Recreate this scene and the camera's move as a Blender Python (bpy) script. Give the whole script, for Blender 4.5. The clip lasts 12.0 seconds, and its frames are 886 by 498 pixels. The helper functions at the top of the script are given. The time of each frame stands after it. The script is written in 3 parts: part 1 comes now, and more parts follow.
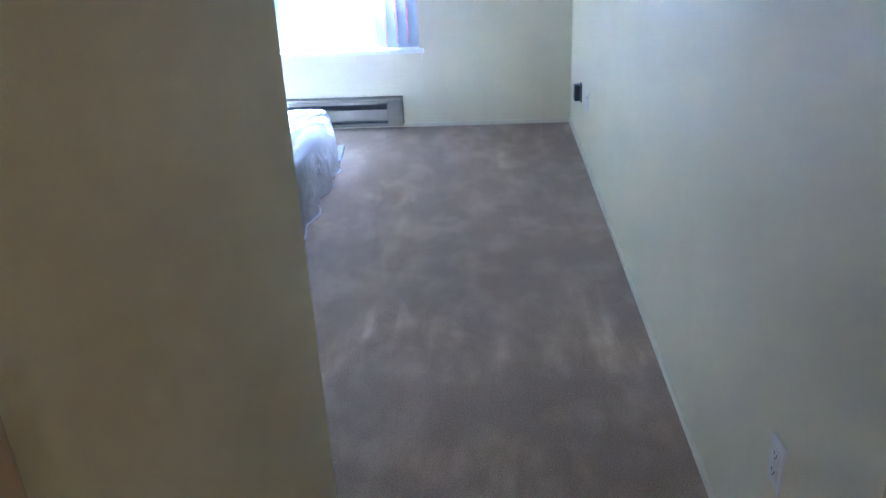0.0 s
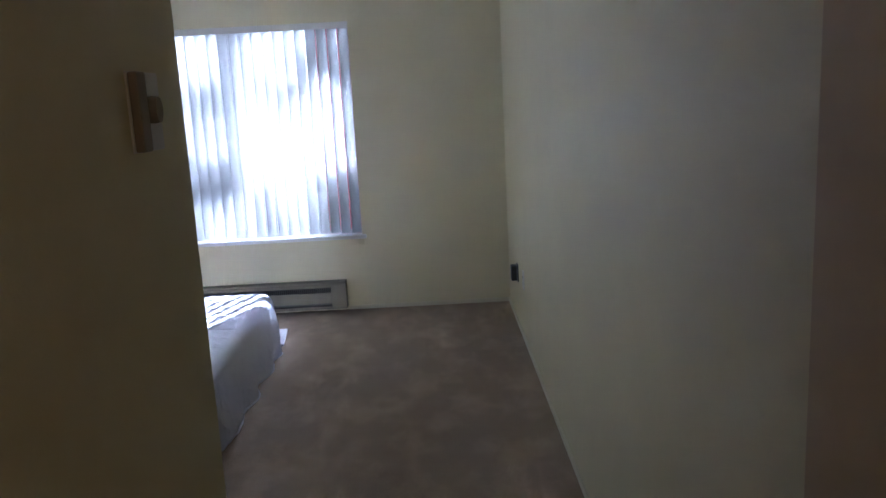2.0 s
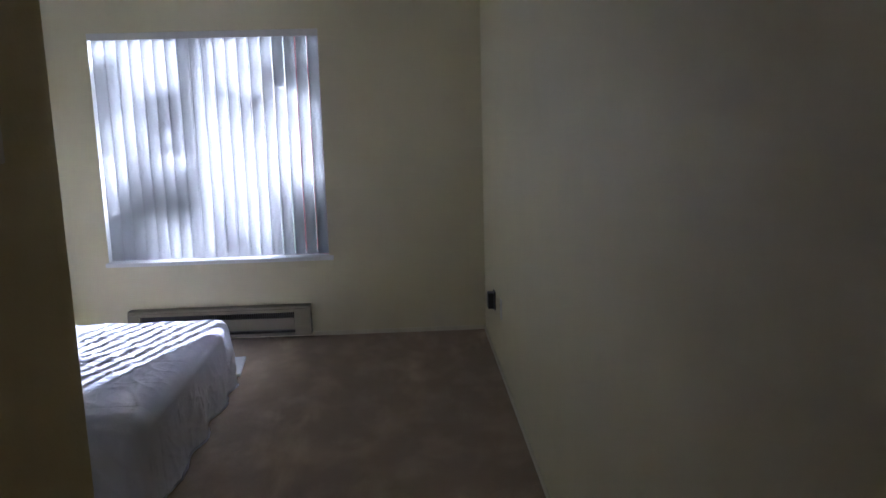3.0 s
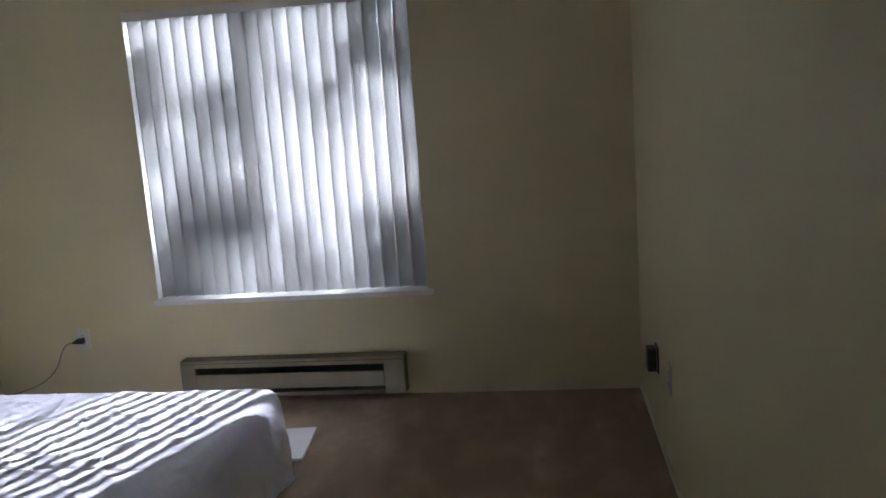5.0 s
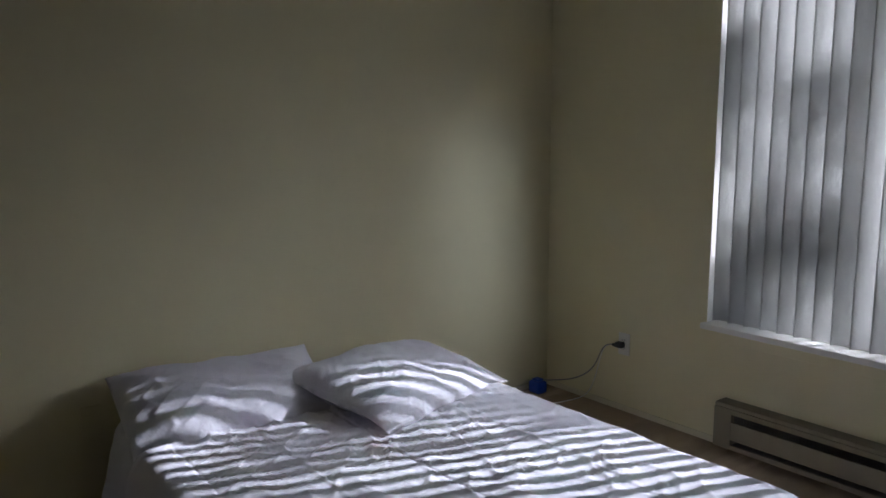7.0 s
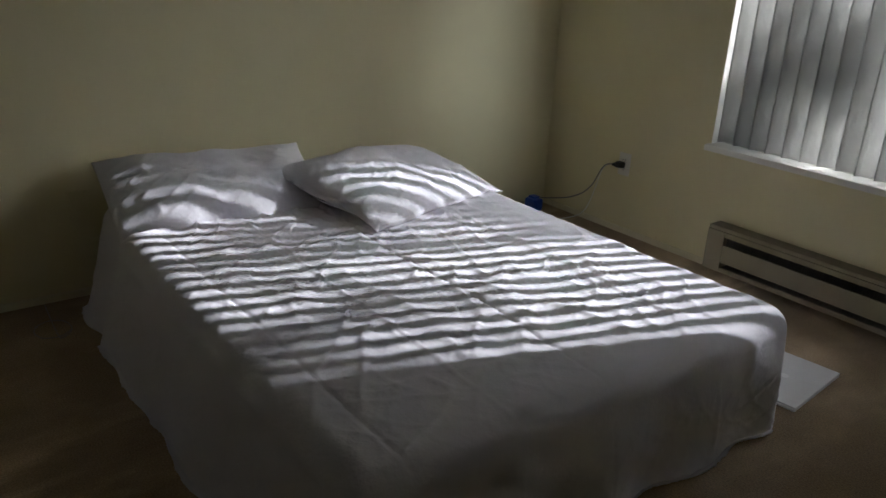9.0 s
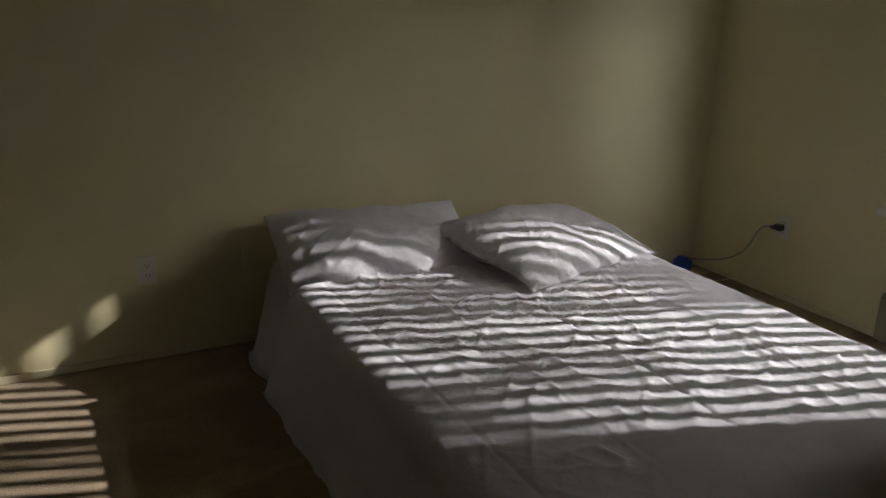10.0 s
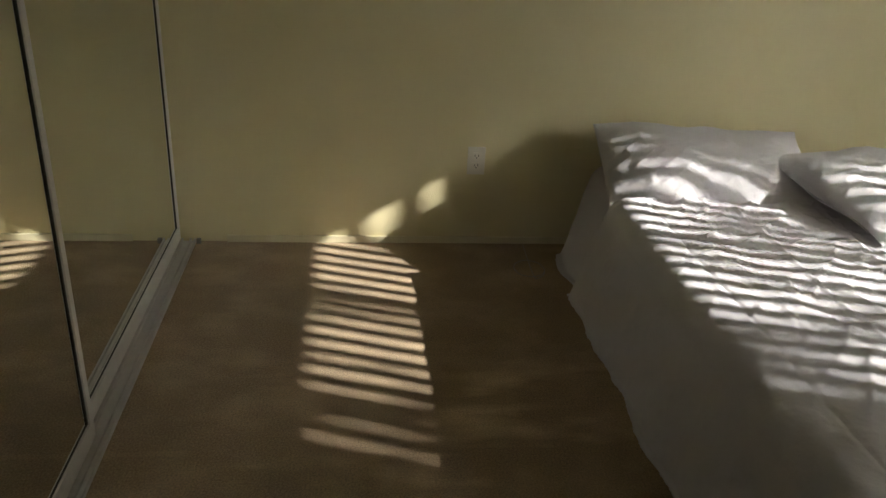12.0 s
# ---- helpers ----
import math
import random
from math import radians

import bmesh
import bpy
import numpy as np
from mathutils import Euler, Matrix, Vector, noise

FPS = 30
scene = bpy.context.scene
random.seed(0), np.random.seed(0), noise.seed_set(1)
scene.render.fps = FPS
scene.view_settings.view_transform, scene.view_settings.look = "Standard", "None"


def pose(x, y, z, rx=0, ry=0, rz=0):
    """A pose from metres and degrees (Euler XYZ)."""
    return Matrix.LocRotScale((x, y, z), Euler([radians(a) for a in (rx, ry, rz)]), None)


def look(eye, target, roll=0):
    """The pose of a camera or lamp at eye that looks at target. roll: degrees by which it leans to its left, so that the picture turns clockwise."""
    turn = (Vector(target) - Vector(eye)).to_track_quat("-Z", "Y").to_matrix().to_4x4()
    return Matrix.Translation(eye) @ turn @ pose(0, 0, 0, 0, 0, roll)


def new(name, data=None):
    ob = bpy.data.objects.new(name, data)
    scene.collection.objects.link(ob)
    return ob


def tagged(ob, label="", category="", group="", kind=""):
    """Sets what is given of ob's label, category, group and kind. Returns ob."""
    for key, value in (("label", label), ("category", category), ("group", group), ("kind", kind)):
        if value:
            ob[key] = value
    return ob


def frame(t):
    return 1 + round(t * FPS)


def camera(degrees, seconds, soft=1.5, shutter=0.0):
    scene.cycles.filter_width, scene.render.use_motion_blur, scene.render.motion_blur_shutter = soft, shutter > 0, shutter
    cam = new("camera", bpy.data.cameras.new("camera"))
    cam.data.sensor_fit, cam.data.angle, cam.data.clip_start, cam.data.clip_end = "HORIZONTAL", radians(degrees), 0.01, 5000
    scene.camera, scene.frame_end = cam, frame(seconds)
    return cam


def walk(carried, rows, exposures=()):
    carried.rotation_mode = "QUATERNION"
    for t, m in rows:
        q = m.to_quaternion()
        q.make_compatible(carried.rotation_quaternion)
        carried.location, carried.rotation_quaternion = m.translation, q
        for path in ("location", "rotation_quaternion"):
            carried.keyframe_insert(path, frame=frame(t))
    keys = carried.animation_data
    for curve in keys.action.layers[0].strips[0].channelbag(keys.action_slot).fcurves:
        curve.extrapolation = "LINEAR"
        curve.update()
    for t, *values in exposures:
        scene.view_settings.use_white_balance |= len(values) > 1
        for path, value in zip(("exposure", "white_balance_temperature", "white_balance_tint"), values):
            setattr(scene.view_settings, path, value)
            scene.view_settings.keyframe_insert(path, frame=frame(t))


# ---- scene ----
cam = camera(59.1, 12.0)
EXPOSURES = [(0.0, 4.5, 3900, 22), (0.5, 4.45, 4100, 23), (1.0, 4.0, 4250, 23), (1.5, 3.3, 4400, 23), (2.5, 2.5, 4800, 25), (3.0, 2.1, 4900, 25),
             (5.0, 1.55, 5400, 21), (6.0, 0.85, 5500, 21), (6.5, 0.55, 5450, 20), (7.5, 0.78, 5750, 17), (9.5, 0.6, 6250, 13), (10.0, 0.3, 6650, 13), (10.5, 0.75, 7000, 11), (11.0, 1.3, 7200, 10), (11.5, 1.74, 7200, 10), (12.0, 1.52, 7000, 9)]
PATH = [
    (0, (-0.578, -5.57, 1.503), (-0.705, -3.747, 0.688), -2.8),
    (0.5, (-0.574, -5.625, 1.518), (-0.525, -3.727, 0.888), -3.7),
    (1, (-0.54, -5.662, 1.497), (-0.477, -3.724, 1.007), -3.8),
    (1.5, (-0.507, -5.672, 1.5), (-0.468, -3.713, 1.098), -3.3),
    (2, (-0.506, -5.625, 1.506), (-0.497, -3.661, 1.126), -3.0),
    (2.5, (-0.476, -5.497, 1.49), (-0.496, -3.524, 1.166), -1.4),
    (3, (-0.504, -5.281, 1.491), (-0.422, -3.312, 1.15), -1.6),
    (3.2, (-0.528, -5.181, 1.459), (-0.42, -3.208, 1.151), -1.9),
    (4.8, (-0.41, -4.034, 1.389), (-0.591, -2.067, 1.076), -3.8),
    (5, (-0.422, -3.892, 1.418), (-0.697, -1.938, 1.089), -4.1),
    (5.5, (-0.446, -3.555, 1.412), (-1.172, -1.712, 1.134), -2.2),
    (6, (-0.52, -3.354, 1.398), (-1.463, -1.611, 1.127), -1.2),
    (6.5, (-0.497, -3.227, 1.428), (-1.839, -1.77, 1.151), -2.1),
    (7, (-0.525, -3.109, 1.449), (-2.084, -1.894, 1.141), -0.2),
    (7.5, (-0.539, -3.048, 1.401), (-2.123, -1.9, 0.988), 0.6),
    (7.7, (-0.544, -3.059, 1.402), (-2.128, -1.938, 0.919), 2.1),
    (9.3, (-0.538, -3.043, 1.321), (-2.006, -1.899, 0.588), 2.7),
    (9.5, (-0.55, -3.049, 1.33), (-2.044, -1.918, 0.63), 1.9),
    (10, (-0.605, -3.152, 1.361), (-2.28, -2.248, 0.747), 1.5),
    (10.5, (-0.606, -3.206, 1.353), (-2.421, -2.644, 0.731), 1.1),
    (11, (-0.601, -3.293, 1.368), (-2.466, -2.974, 0.722), 1.6),
    (11.5, (-0.62, -3.302, 1.359), (-2.487, -3.171, 0.653), 1.6),
    (12, (-0.634, -3.304, 1.337), (-2.433, -3.073, 0.495), 3.4),
]
walk(cam, [(t, look(eye, target, roll)) for t, eye, target, roll in PATH],
     exposures=EXPOSURES)

# ---- world, sun, lamps ----
SUN_TILT, SUN_TURN = 28.6, 18.9          # elevation; turn east of the window's outward normal
world = bpy.data.worlds.new("sky")
scene.world = world
world.use_nodes = True
wn = world.node_tree
sky = wn.nodes.new("ShaderNodeTexSky")
sky.sky_type, sky.sun_disc = "NISHITA", False
sky.sun_elevation, sky.sun_rotation = radians(SUN_TILT), radians(SUN_TURN)
wn.links.new(sky.outputs[0], wn.nodes["Background"].inputs[0])
wn.nodes["Background"].inputs[1].default_value = 0.05

to_sun = Vector((math.cos(radians(SUN_TILT)) * math.sin(radians(SUN_TURN)),
                 math.cos(radians(SUN_TILT)) * math.cos(radians(SUN_TURN)), math.sin(radians(SUN_TILT))))
sun = new("sun", bpy.data.lights.new("sun", "SUN"))
sun.data.energy, sun.data.angle, sun.data.color = 5.0, radians(0.5), (1.0, 0.97, 0.93)
sun.matrix_world = look(to_sun * 30, (0, 0, 0))

# added lamp imitating daylight that sunlit vanes throw sideways on the corner wall
side = new("vane_glow_fill", bpy.data.lights.new("vane_glow_fill", "AREA"))
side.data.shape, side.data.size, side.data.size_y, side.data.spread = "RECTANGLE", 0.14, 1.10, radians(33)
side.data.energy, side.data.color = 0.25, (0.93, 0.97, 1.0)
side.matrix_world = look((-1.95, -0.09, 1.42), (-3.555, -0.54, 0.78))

bulb = new("hall_bulb", bpy.data.lights.new("hall_bulb", "POINT"))
bulb.data.energy, bulb.data.color, bulb.data.shadow_soft_size = 0.65, (1.0, 0.66, 0.32), 0.05
bulb.location = (-0.45, -6.85, 2.25)


# ---- materials ----
def shader(name, base, rough=0.6, metal=0.0, second=None, scale=8.0, amount=0.5, grain=0.0, grain_scale=400.0,
           bump=0.0, bump_scale=200.0, spec=0.4):
    """A principled material whose base colour drifts to a second one, with fine grain and relief."""
    m = bpy.data.materials.new(name)
    m.use_nodes = True
    t = m.node_tree
    p = t.nodes["Principled BSDF"]
    p.inputs["Roughness"].default_value, p.inputs["Metallic"].default_value = rough, metal
    p.inputs["Specular IOR Level"].default_value = spec
    p.inputs["Base Color"].default_value = (*base, 1)
    co = t.nodes.new("ShaderNodeTexCoord").outputs["Object"]
    colour = None
    if second:
        n = t.nodes.new("ShaderNodeTexNoise")
        n.inputs["Scale"].default_value, n.inputs["Detail"].default_value = scale, 6
        n.inputs["Roughness"].default_value = 0.6
        t.links.new(co, n.inputs["Vector"])
        r = t.nodes.new("ShaderNodeMapRange")
        r.inputs[1].default_value, r.inputs[2].default_value = 0.5 - amount / 2, 0.5 + amount / 2
        t.links.new(n.outputs["Fac"], r.inputs[0])
        mix = t.nodes.new("ShaderNodeMix")
        mix.data_type = "RGBA"
        mix.inputs[6].default_value, mix.inputs[7].default_value = (*base, 1), (*second, 1)
        t.links.new(r.outputs[0], mix.inputs[0])
        colour = mix.outputs[2]
        if grain:
            g = t.nodes.new("ShaderNodeTexNoise")
            g.inputs["Scale"].default_value, g.inputs["Detail"].default_value = grain_scale, 3
            t.links.new(co, g.inputs["Vector"])
            gr = t.nodes.new("ShaderNodeMapRange")
            gr.inputs[1].default_value, gr.inputs[2].default_value = 0.3, 0.7
            gr.inputs[3].default_value, gr.inputs[4].default_value = 1 - grain, 1 + grain
            t.links.new(g.outputs["Fac"], gr.inputs[0])
            mul = t.nodes.new("ShaderNodeVectorMath")
            mul.operation = "SCALE"
            t.links.new(colour, mul.inputs[0])
            t.links.new(gr.outputs[0], mul.inputs["Scale"])
            colour = mul.outputs[0]
        t.links.new(colour, p.inputs["Base Color"])
    if bump:
        b = t.nodes.new("ShaderNodeTexNoise")
        b.inputs["Scale"].default_value, b.inputs["Detail"].default_value = bump_scale, 4
        t.links.new(co, b.inputs["Vector"])
        bn = t.nodes.new("ShaderNodeBump")
        bn.inputs["Strength"].default_value, bn.inputs["Distance"].default_value = bump, 0.004
        t.links.new(b.outputs["Fac"], bn.inputs["Height"])
        t.links.new(bn.outputs["Normal"], p.inputs["Normal"])
    return m


WALL = shader("wall_paint", (0.72, 0.660, 0.422), 0.55, second=(0.68, 0.624, 0.398), scale=3.0, bump=0.25, bump_scale=160, spec=0.3)
CEIL = shader("ceiling_paint", (0.80, 0.78, 0.70), 0.8, second=(0.76, 0.74, 0.66), scale=4.0, bump=0.5, bump_scale=120)
TRIM = shader("trim_paint", (0.78, 0.77, 0.73), 0.35, second=(0.73, 0.72, 0.68), scale=12.0, bump=0.08, bump_scale=60)
SKIRT = shader("baseboard_paint", (0.70, 0.65, 0.47), 0.45, second=(0.65, 0.605, 0.43), scale=12.0, bump=0.08, bump_scale=60)
DOOR = shader("door_paint", (0.54, 0.43, 0.27), 0.6, second=(0.49, 0.39, 0.24), scale=6.0, spec=0.15, bump=0.1, bump_scale=80)
SHEET = shader("bed_linen", (0.605, 0.60, 0.645), 0.85, second=(0.555, 0.55, 0.590), scale=5.0, grain=0.05, grain_scale=500,
               bump=0.35, bump_scale=90, spec=0.2)
PILLOW = shader("pillow_linen", (0.605, 0.60, 0.645), 0.85, second=(0.555, 0.55, 0.590), scale=9.0, grain=0.05, grain_scale=600,
                bump=0.35, bump_scale=110, spec=0.2)
BASE = shader("mattress_cloth", (0.50, 0.48, 0.45), 0.9, second=(0.44, 0.42, 0.40), scale=9.0, bump=0.2, bump_scale=300)
ENAMEL = shader("heater_enamel", (0.29, 0.26, 0.18), 0.6, spec=0.2, second=(0.265, 0.238, 0.165), scale=14.0, bump=0.05, bump_scale=120)
DARK = shader("dark_grille", (0.13, 0.12, 0.10), 0.7, second=(0.17, 0.155, 0.13), scale=40.0)
ALU = shader("brushed_aluminium", (0.74, 0.73, 0.72), 0.42, 0.35, second=(0.67, 0.66, 0.65), scale=30.0, bump=0.05, bump_scale=300)
TRACK = shader("grey_track", (0.62, 0.61, 0.60), 0.45, 0.35, second=(0.54, 0.53, 0.52), scale=25.0)
LAPTOP = shader("laptop_silver", (0.66, 0.67, 0.70), 0.42, 0.55, second=(0.62, 0.63, 0.66), scale=30.0)
MARK = shader("pale_mark", (0.86, 0.87, 0.90), 0.25, second=(0.82, 0.83, 0.86), scale=30.0)
PLASTIC = shader("ivory_plastic", (0.72, 0.70, 0.64), 0.35, second=(0.68, 0.66, 0.60), scale=30.0)
BEIGE = shader("beige_plastic", (0.27, 0.21, 0.15), 0.45, second=(0.23, 0.18, 0.13), scale=30.0)
BLACK = shader("black_plastic", (0.015, 0.015, 0.017), 0.4, second=(0.025, 0.025, 0.027), scale=40.0)
BLUE = shader("blue_plastic", (0.03, 0.10, 0.55), 0.35, second=(0.02, 0.07, 0.42), scale=30.0)
GREY = shader("grey_cord", (0.30, 0.29, 0.28), 0.5, second=(0.24, 0.23, 0.22), scale=50.0)
WHITE = shader("white_cord", (0.75, 0.75, 0.74), 0.4, second=(0.70, 0.70, 0.69), scale=50.0)
RED = shader("red_paint", (0.45, 0.05, 0.06), 0.5, second=(0.35, 0.04, 0.05), scale=10.0)
BARK = shader("bark", (0.14, 0.10, 0.07), 0.9, second=(0.07, 0.05, 0.035), scale=14.0, bump=0.8, bump_scale=30)
LEAF = shader("leaf", (0.07, 0.11, 0.03), 0.6, second=(0.10, 0.13, 0.04), scale=2.0)
GRASS = shader("lawn", (0.07, 0.10, 0.035), 0.9, second=(0.10, 0.11, 0.05), scale=1.5, grain=0.3, grain_scale=60)
BRASS = shader("brass", (0.55, 0.42, 0.20), 0.3, 0.9, second=(0.48, 0.36, 0.17), scale=30.0)

MIRROR = shader("mirror_silver", (0.79, 0.81, 0.78), 0.01, 1.0)


def carpet_material():
    m = shader("beige_carpet", (0.29, 0.214, 0.130), 0.95, second=(0.365, 0.278, 0.180), scale=5.0, amount=0.75, grain=0.26,
               grain_scale=185, bump=1.0, bump_scale=170, spec=0.1)
    t = m.node_tree
    p = t.nodes["Principled BSDF"]
    src = p.inputs["Base Color"].links[0].from_socket
    # brushed streaks and foot marks in the pile
    co = t.nodes.new("ShaderNodeTexCoord")
    mp = t.nodes.new("ShaderNodeMapping")
    mp.inputs["Scale"].default_value = (3.2, 2.1, 1.0)
    t.links.new(co.outputs["Object"], mp.inputs[0])
    n = t.nodes.new("ShaderNodeTexNoise")
    n.inputs["Scale"].default_value, n.inputs["Detail"].default_value, n.inputs["Distortion"].default_value = 1.6, 8, 0.0
    n.inputs["Roughness"].default_value = 0.55
    t.links.new(mp.outputs[0], n.inputs["Vector"])
    r = t.nodes.new("ShaderNodeMapRange")
    r.inputs[1].default_value, r.inputs[2].default_value = 0.46, 0.64
    r.inputs[3].default_value, r.inputs[4].default_value = 0.90, 1.20
    t.links.new(n.outputs["Fac"], r.inputs[0])
    s = t.nodes.new("ShaderNodeVectorMath")
    s.operation = "SCALE"
    t.links.new(src, s.inputs[0])
    t.links.new(r.outputs[0], s.inputs["Scale"])
    t.links.new(s.outputs[0], p.inputs["Base Color"])
    # pale strokes where the pile was brushed the other way
    mp2 = t.nodes.new("ShaderNodeMapping")
    mp2.inputs["Scale"].default_value, mp2.inputs["Rotation"].default_value = (9.0, 1.8, 1.0), (0, 0, 0.2)
    t.links.new(co.outputs["Object"], mp2.inputs[0])
    n2, n3 = t.nodes.new("ShaderNodeTexNoise"), t.nodes.new("ShaderNodeTexNoise")
    n2.inputs["Scale"].default_value, n2.inputs["Detail"].default_value = 1.0, 3
    n3.inputs["Scale"].default_value, n3.inputs["Detail"].default_value = 1.1, 3
    t.links.new(mp2.outputs[0], n2.inputs["Vector"])
    t.links.new(co.outputs["Object"], n3.inputs["Vector"])
    r2, r3 = t.nodes.new("ShaderNodeMapRange"), t.nodes.new("ShaderNodeMapRange")
    r2.inputs[1].default_value, r2.inputs[2].default_value = 0.50, 0.66
    r3.inputs[1].default_value, r3.inputs[2].default_value = 0.50, 0.62
    t.links.new(n2.outputs["Fac"], r2.inputs[0])
    t.links.new(n3.outputs["Fac"], r3.inputs[0])
    both, gain, s2 = t.nodes.new("ShaderNodeMath"), t.nodes.new("ShaderNodeMath"), t.nodes.new("ShaderNodeVectorMath")
    both.operation, gain.operation, s2.operation = "MULTIPLY", "MULTIPLY_ADD", "SCALE"
    gain.inputs[1].default_value, gain.inputs[2].default_value = 0.62, 0.95
    t.links.new(r2.outputs[0], both.inputs[0])
    t.links.new(r3.outputs[0], both.inputs[1])
    t.links.new(both.outputs[0], gain.inputs[0])
    t.links.new(s.outputs[0], s2.inputs[0])
    t.links.new(gain.outputs[0], s2.inputs["Scale"])
    t.links.new(s2.outputs[0], p.inputs["Base Color"])
    p.inputs["Sheen Weight"].default_value = 0.15
    return m


CARPET = carpet_material()


def vane_material(name, face, share, gloss):
    """One skin of a thin vinyl vane that lets daylight glow through."""
    m = bpy.data.materials.new(name)
    m.use_nodes = True
    t = m.node_tree
    t.nodes.remove(t.nodes["Principled BSDF"])
    d, tr, mix = t.nodes.new("ShaderNodeBsdfDiffuse"), t.nodes.new("ShaderNodeBsdfTranslucent"), t.nodes.new("ShaderNodeMixShader")
    n = t.nodes.new("ShaderNodeTexNoise")
    n.inputs["Scale"].default_value = 30
    ramp = t.nodes.new("ShaderNodeMapRange")
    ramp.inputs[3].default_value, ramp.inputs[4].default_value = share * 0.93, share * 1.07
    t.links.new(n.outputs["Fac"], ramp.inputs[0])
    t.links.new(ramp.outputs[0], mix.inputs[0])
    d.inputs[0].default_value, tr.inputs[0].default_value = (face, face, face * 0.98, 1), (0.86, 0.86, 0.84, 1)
    g, mix2 = t.nodes.new("ShaderNodeBsdfGlossy"), t.nodes.new("ShaderNodeMixShader")
    g.inputs["Roughness"].default_value, mix2.inputs[0].default_value = 0.30, gloss
    t.links.new(d.outputs[0], mix.inputs[1])
    t.links.new(tr.outputs[0], mix.inputs[2])
    t.links.new(mix.outputs[0], mix2.inputs[1])
    t.links.new(g.outputs[0], mix2.inputs[2])
    t.links.new(mix2.outputs[0], t.nodes["Material Output"].inputs[0])
    return m


def glass_material():
    m = bpy.data.materials.new("window_glass")
    m.use_nodes = True
    p = m.node_tree.nodes["Principled BSDF"]
    p.inputs["Roughness"].default_value, p.inputs["Transmission Weight"].default_value = 0.0, 1.0
    p.inputs["IOR"].default_value = 1.45
    p.inputs["Base Color"].default_value = (0.96, 0.98, 0.97, 1)
    return m


# inner skin's colour is darkened so bounced light doesn't flatten its shading
VANE_OUT, VANE_IN, GLASS = vane_material("white_vinyl_face", 0.95, 0.28, 0.02), vane_material("shaded_vinyl_back", 0.25, 0.60, 0.04), glass_material()


# ---- mesh helpers ----
def box(bm, x0, x1, y0, y1, z0, z1, bevel=0.0):
    made = bmesh.ops.create_cube(bm, size=1, matrix=Matrix.Translation(((x0 + x1) / 2, (y0 + y1) / 2, (z0 + z1) / 2))
                                 @ Matrix.Diagonal((x1 - x0, y1 - y0, z1 - z0, 1)))
    if bevel:
        edges = {e for v in made["verts"] for e in v.link_edges}
        bmesh.ops.bevel(bm, geom=list(edges), offset=bevel, segments=2, profile=0.6, affect="EDGES")
    return made["verts"]


def rod(bm, m, radius, depth, sides=20, top=None):
    return bmesh.ops.create_cone(bm, cap_ends=True, segments=sides, radius1=radius, radius2=radius if top is None else top,
                                 depth=depth, matrix=m)["verts"]


def part(name, bm, material, parent=None, label="", smooth=False):
    me = bpy.data.meshes.new(name)
    bmesh.ops.recalc_face_normals(bm, faces=bm.faces)
    bm.to_mesh(me)
    bm.free()
    me.materials.append(material)
    if smooth:
        me.shade_smooth()
    ob = new(name, me)
    ob.parent = parent
    if label:
        ob["label"] = label
    return ob


def boxes(name, sizes, material, parent=None, label="", bevel=0.0):
    bm = bmesh.new()
    for s in sizes:
        box(bm, *s, bevel=bevel)
    return part(name, bm, material, parent, label)


def thing(name, label, category, group="", at=(0, 0, 0)):
    ob = new(name)
    ob.location = at
    return tagged(ob, label, category, group)


def structure(ob, label, category):
    return tagged(ob, label, category, kind="structure")


def sheet_mesh(name, points, nu, nv, material, parent=None, label="", thick=0.0):
    """A smooth grid from a function of (i, j)."""
    verts = [points(i, j) for i in range(nu) for j in range(nv)]
    faces = [(i * nv + j, (i + 1) * nv + j, (i + 1) * nv + j + 1, i * nv + j + 1) for i in range(nu - 1) for j in range(nv - 1)]
    me = bpy.data.meshes.new(name)
    me.from_pydata(verts, [], faces)
    me.materials.append(material)
    me.shade_smooth()
    ob = new(name, me)
    ob.parent = parent
    if label:
        ob["label"] = label
    if thick:
        mod = ob.modifiers.new("thickness", "SOLIDIFY")
        mod.thickness, mod.offset = thick, 1.0
    return ob


def cord(name, points, radius, material, parent=None, label=""):
    cu = bpy.data.curves.new(name, "CURVE")
    cu.dimensions, cu.bevel_depth, cu.bevel_resolution = "3D", radius, 2
    sp = cu.splines.new("NURBS")
    sp.points.add(len(points) - 1)
    for k, q in enumerate(points):
        sp.points[k].co = (*q, 1)
    sp.use_endpoint_u, sp.order_u = True, 3
    tmp = bpy.data.objects.new(name, cu)
    me = bpy.data.meshes.new_from_object(tmp)
    bpy.data.objects.remove(tmp)
    me.materials.clear()
    me.materials.append(material)
    me.shade_smooth()
    ob = new(name, me)
    ob.parent = parent
    if label:
        ob["label"] = label
    return ob


# ---- the room ----
WEST, TOP = -3.555, 2.44                 # west wall, ceiling height
HALL, HALL_END = -0.887, -4.404            # hall's west wall and the corner where it ends
BACK = -7.7
CLOSET, CLOSET_END = -3.955, -1.16
WX0, WX1, WZ0, WZ1 = -2.542, -1.062, 0.560, 2.062   # window opening

